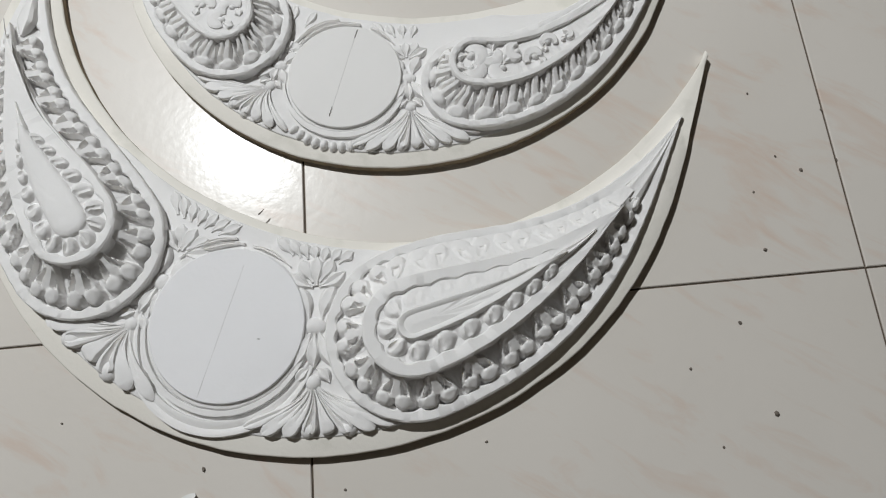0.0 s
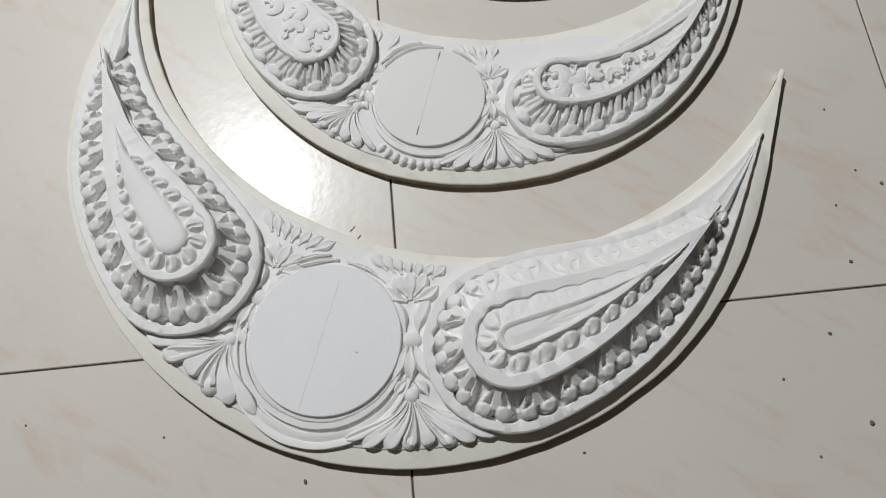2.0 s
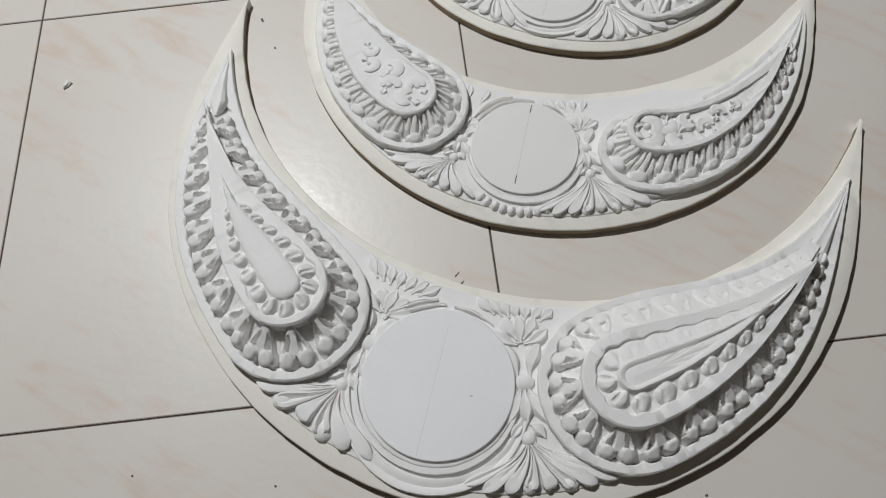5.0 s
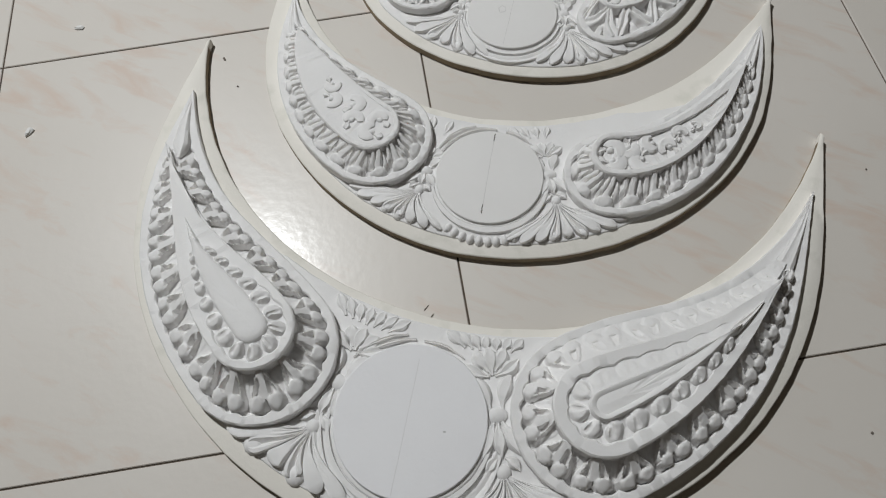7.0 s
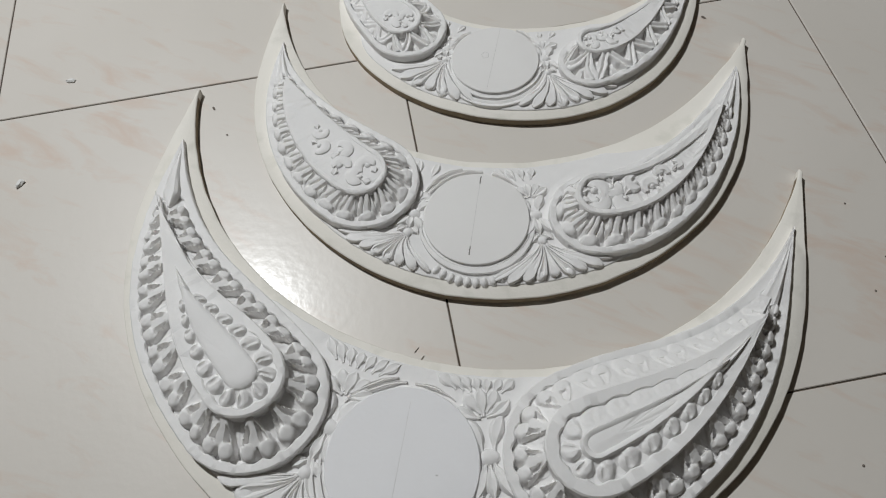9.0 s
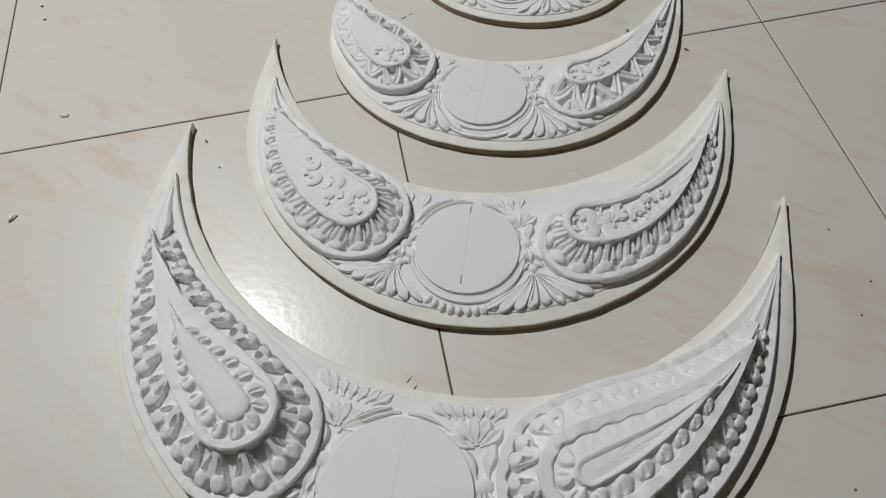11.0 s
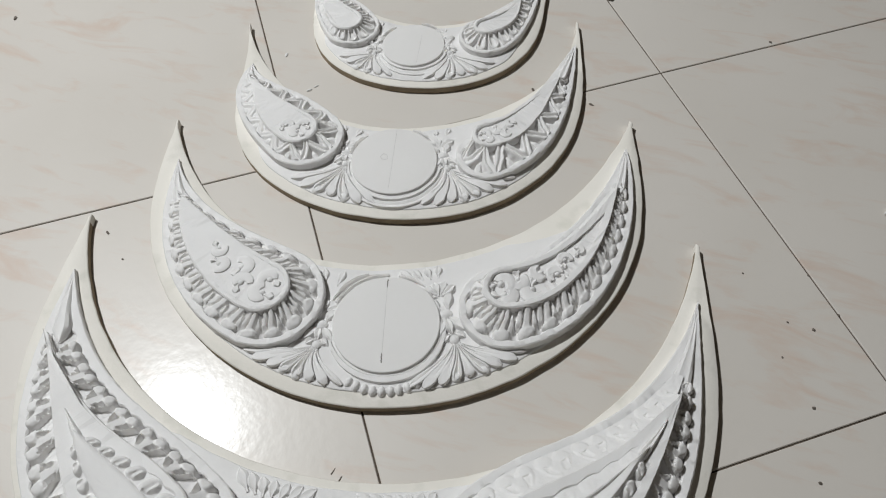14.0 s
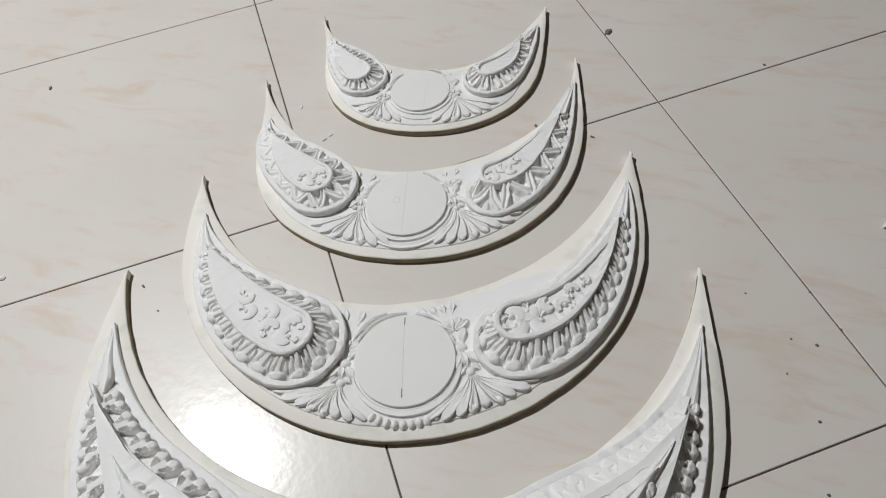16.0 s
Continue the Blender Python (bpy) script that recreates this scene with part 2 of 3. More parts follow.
def petal_zigzag(x, y):
    """Folded leaves in a zigzag band: each limb a broad leaf with a cut along its back, three-cornered pits to both sides."""
    e = abs(x)
    d = e - 0.08 - 0.86 * y
    v = -0.8 + 1.45 * crest(d, 0.50) - 0.45 * bell(d, 0.09)
    if d < 0:
        v = max(v, -0.8 + 1.0 * crest(e, 0.06 + 0.26 * y) * min(1.0, max(0.0, y - 0.25) * 2))
    return v


def petal_loop(x, y):
    """A raised loop round a hollow."""
    k = x / 0.78
    r = math.hypot(k, max(0.0, y - 0.60) / 0.36) if y > 0.60 else abs(k)
    return max(-0.9 + 1.4 * crest(r - 0.70, 0.32), -0.35 if r < 0.55 else -0.9)


def petal_oval(x, y):
    """A leaning bead with a cut along its crown and a deep gap to the next."""
    e = x + 0.35 * (y - 0.5)
    r = math.hypot(e / 0.86, (y - 0.56) / 0.46)
    if r >= 1:
        return -0.95
    return -0.95 + 1.75 * min(1.0, (1 - r) * 2.6) ** 0.6 - 0.55 * crest(e + 0.22, 0.26) * crest(y - 0.50, 0.42)


def petals(owner, form, inner, outer, out_inset, count, z_in, z_out, amp, first=0.07, last=0.93, nx=13, ny=13, in_inset=0.001, name="petal", flush=0.0, keep=0.0, grade=0.35, lift=0.0, faint=0.26, fall=0.0):
    """A row of petals that climbs from the rim to the plate inside it."""
    ps = outer.even(count * 12, out_inset, grade)
    marks = ps + [1.0]
    for k in range(count):
        lo, hi = marks[k * 12], marks[(k + 1) * 12]
        if lo < first or hi > last:
            continue
        jig = random.uniform(0.94, 1.06)
        bm = bmesh.new()
        rows = []
        for j in range(ny):
            y = j / (ny - 1)
            row = []
            for i in range(nx):
                x = -1 + 2 * i / (nx - 1)
                u = marks[k * 12] + (marks[(k + 1) * 12] - marks[k * 12]) * (x + 1) / 2
                full = 1 - (1 - keep) * min(1.0, max(0.0, (0.46 - u) / 0.14))  # one flank is only cut into, flush with the rim
                b = outer.point(u, out_inset)
                a, held = inner.nearest(b, in_inset), False
                f = tail(u)
                axis = outer.at(f * 0.98)
                if f > 0.02 and (a - b).length > (axis - b).length * 0.96 and (a - inner.p2).length < 0.004:
                    a, held = lerp(b, axis, 0.96), True
                p = lerp(a, b, -0.03 + 1.06 * y)
                run = (b - a).length
                wob = 1 - abs(x) ** 3
                q = Vector((p.x, p.y, k * 0.1)) * 95
                xx, yy = x + 0.09 * wob * noise.noise(q), max(0.0, y + 0.06 * noise.noise(q + Vector((7, 3, 1))))
                v = max(jig * form(xx, yy) if abs(x) < 0.99 else (form(-1, y) + form(1, y)) / 2, lerp(-0.35, -2.0, full)) * amp * lerp(faint, 1.0, full)
                if held and u < 0.36:
                    v *= 0.15
                foot = min(z_in + (1 - full) * lift - fall * f, z_out + run * (0.55 if held else 1.5))
                z = lerp(foot, z_out + (1 - full) * flush, y ** 0.85) + v * min(1.0, run / 0.012)
                z += 0.0004 * noise.noise(Vector((p.x * 260, p.y * 280, k)))
                row.append((p.x, p.y, z))
            rows.append(row)
        strip(bm, rows, closed=False)
        part(name, bm, WHITE, owner, crease=46)


def scalloped(drop, ps, inset, count, depth):
    """An inset outline that bulges outward over every petal."""
    n = len(ps)
    out = []
    for i, p in enumerate(ps):
        c = abs(math.sin(math.pi * count * i / n))
        out.append(drop.point(p, inset - depth * (c - 0.5) * (1 if tail(p) < 0.9 else 0)))
    return out


def flowers(body, drop, z, reach):
    """A soft floral scroll that fills the head of the plate: broad curls back to back, round buds and leaflets between them."""
    u, h = drop.r, 0.0052 if reach > 0.6 else 0.0030
    back = (drop.p0 - drop.p1).normalized()
    across = drop.side(0)
    spots = [(drop.p0 + back * u * 0.30 + across * u * 0.30, 0.50, 200, 1), (drop.p0 + back * u * 0.22 - across * u * 0.40, 0.46, -20, -1)]
    for k, (f, off, size) in enumerate(((0.12, 0.42, 0.46), (0.20, -0.34, 0.48), (0.34, 0.34, 0.42), (0.44, -0.28, 0.38), (0.56, 0.20, 0.32), (0.68, -0.10, 0.24))):
        if f < reach:
            spots.append((drop.at(f) + drop.side(f) * off * drop.width(f) * (1.1 if reach > 0.6 else 0.8), size, 110 + 130 * k, 1 if off > 0 else -1))
    for c, size, turn, sg in spots:
        size *= u * (1.35 if reach > 0.6 else 0.95)
        base = radians(turn) + math.atan2(across.y, across.x)
        pts, ws = [], []
        for i in range(12):
            t = i / 11
            a = base + sg * t * 3.7
            pts.append(c + Vector((math.cos(a), math.sin(a))) * size * (0.92 - 0.52 * t))
            ws.append(size * (0.20 + 0.44 * math.sin(math.pi * min(1, t * 0.8 + 0.1))))
        part("scroll_leaf", ridge(pts, ws, h, z, groove=0.15), WHITE, body)
        part("scroll_bead", blob(c, size * 0.34, size * 0.30, h, z, n=10), WHITE, body)
        for m in range(1):
            a = base + sg * (4.2 + 0.8 * m)
            e = Vector((math.cos(a), math.sin(a)))
            q = Vector((-e.y, e.x)) * sg
            part("scroll_leaf", ridge(curve(c + e * size * 0.30, c + e * size * 0.8 + q * size * 0.1, c + e * size * 1.12 + q * size * 0.45, 8), leaf_widths(8, size * 0.46), h, z, groove=0.35), WHITE, body)


def paisley(panel, big, small, hollow, dome, z_rim, z_top, form, count, rim=0.012, amp=0.006, inner_count=0, scroll=0, scallops=2, depth=0.004, slope=0.0045, keep=0.0, foot=0.012, faint=0.26, fall=0.004):
    """A raised teardrop: rim, row of petals, plate on top with its own hollow."""
    n = 480
    ps = big.even(n)
    outer = [big.point(p) for p in ps]
    inner = scalloped(big, ps, rim, count * scallops, rim * 0.30)
    zs = [lerp(z_rim, PT + 0.007, tail(p) ** 2) + 0.0005 * noise.noise(Vector((*big.point(p), 0)) * 45) for p in ps]
    body = part("paisley", annulus(outer, inner, PT - 0.001, zs, 0.0016), WHITE, panel)
    # ground under the petals
    bm = bmesh.new()
    rows = []
    for f in (0.0, 0.5, 1.0):
        rows.append([(*lerp(small.point(p, 0.004), big.point(p, rim * 0.5), f), lerp(z_top - 0.026, PT + 0.001, f)) for p in ps])
    strip(bm, rows)
    part("petal_ground", bm, WHITE, body)
    petals(body, form, small, big, rim * 0.86, count, z_top - foot, z_rim - slope, amp, 0.05, 0.95, 33, 27, flush=slope + 0.001, keep=keep, lift=foot - 0.003, faint=faint, fall=fall)
    # slim leaf that fills the tail
    s0 = min((i / 100 for i in range(40, 100)), key=lambda t: (big.at(t) - small.p2).length) - 0.03
    pts = [big.at(lerp(s0, 0.975, i / 13)) for i in range(14)]
    part("tail_leaf", ridge(pts, [big.width(lerp(s0, 0.975, i / 13)) * min(0.05 + 0.14 * i, 0.45) for i in range(14)], 0.0065, PT + 0.004, groove=0.3,
                            rise=[(z_rim - PT) * 0.7 * (1 - i / 13) for i in range(14)]), WHITE, body)
    # the plate on top
    m = 240
    qs = small.even(m)
    top = [small.point(p) for p in qs]
    hol = [hollow.point(p) for p in qs]
    if inner_count:
        hol = scalloped(hollow, qs, 0.001, inner_count, 0.003)
    tz = [z_top - fall * tail(p) + 0.0005 * noise.noise(Vector((*small.point(p), 3)) * 50) for p in qs]
    plate = part("inner_plate", annulus(top, hol, z_top - 0.024, tz, 0.0018), WHITE, body)
    floor_z = z_top - (0.0045 if inner_count else depth)
    part("hollow_floor", solid([small.point(p, 0.002) for p in small.even(100)], floor_z - 0.002, floor_z, 0.0005), WHITE, body, flat=True)
    if inner_count:
        petals(body, petal_oval, dome, hollow, -0.0005, inner_count, z_top + 0.006, z_top - 0.0045, 0.0042, 0.06, 0.94, 19, 17, name="small_petal", keep=0.85 if dome.r > 0.43 * hollow.r else 0.0)
        bm = bmesh.new()
        ds = dome.even(60)
        rows = [[(*dome.at(0.3 * tail(p) + 0.02).lerp(dome.point(p), f), z_top + z) for p in ds]
                for f, z in (((1.12, -0.006), (1.05, 0.004), (0.95, 0.0066), (0.8, 0.0062), (0.62, 0.0035), (0.05, 0.0045)) if dome.r < 0.43 * hollow.r else
                             ((1.12, -0.006), (1.04, 0.002), (0.92, 0.0042), (0.74, 0.0050), (0.45, 0.0056), (0.05, 0.0058)))]
        vs = strip(bm, rows)
        bm.faces.new(vs[-1])
        part("dome", bm, WHITE, body)
        s0 = min((i / 100 for i in range(30, 100)), key=lambda t: (hollow.at(t) - dome.p2).length) - 0.10
        pts = [hollow.at(lerp(s0, 0.97, i / 13)) for i in range(14)]
        part("tail_leaf", ridge(pts, [hollow.width(lerp(s0, 0.97, i / 13)) * min(0.05 + 0.12 * i, 0.6) for i in range(14)], 0.0065, floor_z, groove=0.3), WHITE, body)
    if scroll:
        flowers(body, hollow, floor_z, scroll)
    return body


def crescent_board(o, i, left, right, z0, z1, n=110, edge=0.0018, cut=0.0, cut_in=0.0, taper=0.0):
    """The backing board between an outer and an inner round outline, a little uneven along its cut edge."""
    low, top = round_arc(o, left, right, n, cut), round_arc(i, left, right, n, cut_in)
    blunt = 0.007 if not taper else 0.0
    wide = [k for k in range(n) if (top[k] - low[k]).length > blunt]
    bm = bmesh.new()
    rows = []
    for k, (p, q) in enumerate(zip(low, top)):
        if (q - p).length < blunt:  # the tips are sawn off, not pointed
            j = min(wide, key=lambda i: abs(i - k))
            d, m = (top[j] - low[j]).normalized() * blunt / 2, lerp(p, q, 0.5)
            p, q = m - d, m + d
        if taper:
            f = min(1.0, 0.05 + min(k, n - 1 - k) / (n * taper)) ** 0.6
            p, q = lerp(lerp(p, q, 0.5), p, f), lerp(lerp(p, q, 0.5), q, f)
        p = p + Vector((noise.noise(Vector((p.x * 40, p.y * 40, 1))), noise.noise(Vector((p.x * 40, p.y * 40, 7))))) * 0.001
        q = q + Vector((noise.noise(Vector((q.x * 40, q.y * 40, 3))), noise.noise(Vector((q.x * 40, q.y * 40, 9))))) * 0.001
        d = (q - p).normalized()
        e = min(edge, (q - p).length * 0.3)
        zt = z1 + 0.0005 * noise.noise(Vector((p.x * 14, p.y * 14, 5)))
        rows.append([(*p, z0), (*p, zt - edge), (*(p + d * e * 0.35), zt - edge * 0.35), (*(p + d * e), zt), (*lerp(p, q, 0.5), zt),
                     (*(q - d * e), zt), (*(q - d * e * 0.35), zt - edge * 0.35), (*q, zt - edge), (*q, z0)])
    vs = strip(bm, rows)
    bm.faces.new(vs[0])
    bm.faces.new(list(reversed(vs[-1])))
    return bm


def fan(panel, knot, o, a, b, count, inset, z, w):
    """Carved leaves that sweep from a knot to the plain border, a pair of beaded loops in their middle."""
    ends = round_arc(o, a, b, count, inset)
    mid = lerp(ends[count // 2], ends[(count - 1) // 2], 0.5)
    down = (mid - knot)
    inner_pair = (count // 2, (count - 1) // 2) if count % 2 == 0 else (count // 2 - 1, count // 2 + 1)
    for k, e in enumerate(ends):
        t = k / (count - 1) * 2 - 1
        ctl = knot + down * (0.34 - 0.08 * abs(t)) + (e - knot) * 0.24
        start = knot + (e - knot) * 0.05
        tip = knot + (e - knot) * (1.0 - 0.03 * random.random() - (0.05 if abs(t) > 0.9 else 0))
        n = 20
        gap = (ends[min(k + 1, count - 1)] - ends[max(k - 1, 0)]).length / (2 if 0 < k < count - 1 else 1)
        ww = gap * (0.42 if abs(t) < 0.9 else 0.30) * random.uniform(0.95, 1.05)
        pts = curve(start, ctl, tip, n)
        loop = k in inner_pair
        steps = [i / (n - 1) for i in range(n)]
        ws = [ww * max(0.09, 0.48 * q * (1 - q) + q * q) * 1.08 * (1 if i < 17 else (0.88, 0.66, 0.25)[i - 17]) for i, q in enumerate(steps)]
        rise = [0.002 * math.sin(math.pi * i / (n - 1)) for i in range(n)]
        part("fan_leaf", ridge(pts, ws, min(0.0092, w * 1.8), z, 0.88, groove=0.8 if loop else 0.2, rise=rise), WHITE, panel)
        if loop:
            part("fan_bead", blob(lerp(knot, tip, 0.92), ww * 0.85, ww * 0.85, min(0.0075, w * 1.5), z, n=12), WHITE, panel)


def leaf(panel, name, a, b, c, w, h, z, groove=0.45):
    part(name, ridge(curve(a, b, c, 11), leaf_widths(11, w, 0.25, 0.12, 0.6), h, z, groove=groove), WHITE, panel)


def column(panel, knot, spray, i_oval, a, b, z, w, leaves=5):
    """From below: a three-lobed knot, a bell of leaves, a bead, a forked cup and a lotus of leaves, backed by lobes at the inner border."""
    ax = spray - knot
    d = ax.normalized()
    s = Vector((-d.y, d.x))
    turn = math.atan2(d.y, d.x)

    def at(u, v):
        return knot + ax * u + s * v * w

    z -= 0.004 * max(0.0, 1 - w / 0.0067)  # shallower on the smaller panels
    part("knot_bead", blob(at(0.02, 0), w * 1.3, w * 1.3, 0.0062, z, turn), WHITE, panel)
    for sg in (-1, 1):
        leaf(panel, "knot_leaf", at(0.16, sg * 0.4), at(0.14, sg * 1.6), at(0.02, sg * 2.6), w * 1.1, 0.0065, z, 0.3)
        leaf(panel, "column_leaf", at(0.52, sg * 0.6), at(0.38, sg * 1.2), at(0.14, sg * 3.6), w * 1.45, 0.0075, z, 0.25)
        leaf(panel, "column_leaf", at(0.62, sg * 1.0), at(0.80, sg * 1.0), at(0.99, sg * 3.2), w * 1.35, 0.0068, z, 0.1)
        leaf(panel, "lotus_leaf", at(0.97, sg * 0.5), at(1.00, sg * 2.8), at(1.12, sg * 4.6), w * 1.4, 0.0066, z, 0.35)
        leaf(panel, "lotus_leaf", at(1.02, sg * 0.5), at(1.14, sg * 1.9), at(1.25, sg * 2.6), w * 1.4, 0.0055, z, 0.2)
    leaf(panel, "column_leaf", at(0.50, 0), at(0.36, 0.2), at(0.16, 0), w * 1.4, 0.0080, z, 0.25)
    part("column_bead", blob(at(0.57, 0), w * 1.5, w * 1.9, 0.0062, z, turn, 10), WHITE, panel)
    leaf(panel, "lotus_leaf", at(0.98, 0), at(1.12, 0.1), at(1.28, 0), w * 1.6, 0.0062, z, 0.25)
    base = at(1.02, 0)
    for e in round_arc(i_oval, a, b, leaves, -0.013):
        v = e - base
        leaf(panel, "spray_leaf", base + v * 0.58, base + d * w * 0.3 + v * 0.78, e, w * 1.15, 0.0042, z, 0.3)


def circle(c, r, n=96):
    return [Vector((c[0] + r * math.cos(2 * math.pi * i / n), c[1] + r * math.sin(2 * math.pi * i / n))) for i in range(n)]


def medallion(panel, c, r, drop, z_disc, mat, beads=0, down=Vector((-0.2, -1))):
    """The plain round disc with stepped mouldings below it."""
    d = down.normalized()
    disc = part("disc", solid(circle(c, r), PT - 0.001, z_disc, 0.0012), mat, panel, "smooth plain white round disc", flat=True)
    part("moulding", solid(circle(vec(c) + d * drop * 0.06, r + drop * 0.10), PT - 0.0012, z_disc - 0.004, 0.0016), WHITE, panel)
    base = math.atan2(d.y, d.x)
    for off, w in ((0.26, 0.12), (0.70, 0.30)) if not beads else ((0.28, 0.16),):
        n = 40
        mid = vec(c) + d * drop * off * 0.45
        angles = [base + radians(lerp(-100, 100, i / (n - 1))) for i in range(n)]
        pts = [mid + Vector((math.cos(a), math.sin(a))) * (r + drop * off * 0.72) for a in angles]
        ws = [drop * w * (0.35 + 0.65 * math.sin(math.pi * i / (n - 1))) for i in range(n)]
        part("moulding", ridge(pts, ws, z_disc - GT - (0.001 if off < 0.5 else 0.0025), GT - 0.0005, 0.92, groove=0.1 if off < 0.5 else 0.5), WHITE, panel)
    for k in range(beads):
        a = math.atan2(d.y, d.x) + (k - (beads - 1) / 2) * 0.128
        p = vec(c) + d * drop * 0.28 + Vector((math.cos(a), math.sin(a))) * (r + drop * 0.60)
        part("border_bead", blob(p, drop * 0.30, 0.0050 * r / 0.067, 0.0075, PT, a, 10), WHITE, panel)
    return disc


def scratch(panel, a, b, w, z, mat, name, label=""):
    """A thin line cut or drawn on a flat top."""
    n = 9
    pts = [lerp(vec(a), vec(b), i / (n - 1)) + Vector((noise.noise(Vector((i * 0.9, a[0] * 50, 0))), 0)) * w * 1.2 for i in range(n)]
    bm = bmesh.new()
    d = (vec(b) - vec(a)).normalized()
    q = Vector((-d.y, d.x)) * w / 2
    strip(bm, [[(*(p - q), z), (*(p - q * 0.6), z + 0.00025), (*(p + q * 0.6), z + 0.00025), (*(p + q), z)] for p in pts], closed=False)
    part(name, bm, mat, panel, label)


# ---- room ----
# unseen walls and ceiling, added to close the room and tune its bounced light
def room():
    X0, X1, Y0, Y1, ZC, T = -2.4, 2.4, -1.8, 3.0, 3.3, 0.12
    for name, x0, x1, y0, y1 in (("wall_west", X0 - T, X0, Y0 - T, Y1 + T), ("wall_east", X1, X1 + T, Y0 - T, Y1 + T),
                                 ("wall_south", X0, X1, Y0 - T, Y0), ("wall_north", X0, X1, Y1, Y1 + T)):
        bm = solid([Vector((x0, y0)), Vector((x1, y0)), Vector((x1, y1)), Vector((x0, y1))], -0.01, ZC, 0.002)
        tagged(part(name, bm, ROOM_SHELL, smooth=False), "plain unseen room wall, dull brown to limit bounced light", "wall", kind="structure")
    bm = solid([Vector((X0 - T, Y0 - T)), Vector((X1 + T, Y0 - T)), Vector((X1 + T, Y1 + T)), Vector((X0 - T, Y1 + T))], ZC + 0.003, ZC + 0.12, 0.002)
    tagged(part("ceiling", bm, ROOM_SHELL, smooth=False), "plain unseen ceiling, dull brown to limit bounced light", "ceiling", kind="structure")
    bm = solid([Vector((X0, Y0)), Vector((X1, Y0)), Vector((X1, Y1)), Vector((X0, Y1))], -0.03, -0.0022, 0.0005)
    floor = part("floor", bm, GROUT, smooth=False)
    tagged(floor, "cream glazed tile floor with faint pink veins and dark joints", "floor", kind="structure")
    return floor


floor = room()

# ---- the four carved crescents ----
PANELS = []
PANELS.append(dict(outer=((0.04, 0.3), (0.5167, -0.1299, 0.0556, 0.0734, -0.0767, -0.0153, 0.044, -0.0009, -0.0119)), inner=((0.14, 0.52), (0.4045, 0.0577, -0.0238, -0.0306, 0.0174, 0.0162, -0.0168, -0.001, 0.0085)), left=(-0.296, 0.581), right=(0.480, 0.269),
         disc=(-0.081, -0.001), r=0.083, drop=0.030, z_disc=0.0225, border=0.021,
         knots=((-0.186, 0.008), (0.007, -0.072)), sprays=((-0.132, 0.088), (0.014, 0.035)), w=0.0058,
         fans=(((-0.308, 0.042), (-0.158, -0.082), 7), ((-0.072, -0.117), (0.118, -0.122), 9)),
         tops=(((-0.140, 0.165), (-0.066, 0.11), 7), ((-0.028, 0.09), (0.058, 0.08), 7)),
         arches=((128, 78, 0.007, 0.0032), (124, 84, 0.013, 0.0028), (40, 72, 0.006, 0.0028)),
         lines=(((-0.062, 0.062), (-0.111, -0.075), 0.0003, 0), ((-0.0478, -0.020), (-0.0462, -0.0205), 0.0016, 0)),
         label="largest white carved foam crescent with twin-petal paisleys, lying on tiles"))
PANELS.append(dict(outer=((0.135, 0.52), (0.4213, -0.1093, 0.0387, 0.0621, -0.0511, -0.0172, 0.031, 0.0011, -0.0086)), inner=((0.2, 0.72), (0.3856, -0.0035, 0.0588, -0.0461, -0.0491, 0.0411, 0.0012, -0.0125, 0.0053)), left=(-0.161, 0.732), right=(0.497, 0.504),
         disc=(0.056, 0.281), r=0.067, drop=0.024, z_disc=0.0215, border=0.0195,
         knots=((-0.033, 0.280), (0.130, 0.233)), sprays=((-0.012, 0.327), (0.130, 0.302)), w=0.0046,
         fans=(((-0.138, 0.292), (-0.022, 0.198), 8), ((0.052, 0.175), (0.215, 0.182), 9)),
         tops=(((-0.035, 0.43), (0.03, 0.385), 4), ((0.095, 0.362), (0.145, 0.355), 4)),
         arches=((150, 72, 0.006, 0.0034), (138, 92, 0.012, 0.0028), (30, 62, 0.005, 0.0026)),
         lines=(((0.0745, 0.341), (0.0705, 0.330), 0.0012, 1), ((0.0705, 0.330), (0.040, 0.240), 0.0005, 0), ((0.0405, 0.242), (0.0365, 0.230), 0.0012, 1)),
         label="white carved foam crescent with feathered paisleys and a cracked disc"))
PANELS.append(dict(outer=((0.215, 0.73), (0.3523, -0.0911, 0.023, 0.0667, -0.0399, -0.0232, 0.0185, 0.0058, -0.0002)), inner=((0.26, 0.865), (0.3088, -0.0472, 0.0199, 0.0164, -0.0194, 0.0031, 0.0108, -0.0053, -0.0038)), left=(-0.020, 0.930), right=(0.515, 0.748),
         disc=(0.135, 0.537), r=0.063, drop=0.020, z_disc=0.0215, border=0.018,
         knots=((0.066, 0.557), (0.204, 0.499)), sprays=((0.076, 0.593), (0.208, 0.548)), w=0.0042,
         fans=(((-0.025, 0.552), (0.088, 0.462), 7), ((0.147, 0.446), (0.298, 0.445), 8)),
         tops=(((0.072, 0.668), (0.115, 0.63), 3), ((0.19, 0.598), (0.235, 0.592), 3)),
         arches=((155, 110, 0.005, 0.003), (15, 50, 0.005, 0.003)),
         lines=(((0.155, 0.594), (0.112, 0.484), 0.0004, 0), ((0.118, 0.550), (0.124, 0.554), 0.0006, 0), ((0.124, 0.554), (0.1285, 0.549), 0.0006, 0), ((0.1285, 0.549), (0.126, 0.542), 0.0006, 0), ((0.126, 0.542), (0.119, 0.542), 0.0006, 0), ((0.119, 0.542), (0.118, 0.550), 0.0006, 0)),
         label="white carved foam crescent with zigzag leaf paisleys on tiles"))
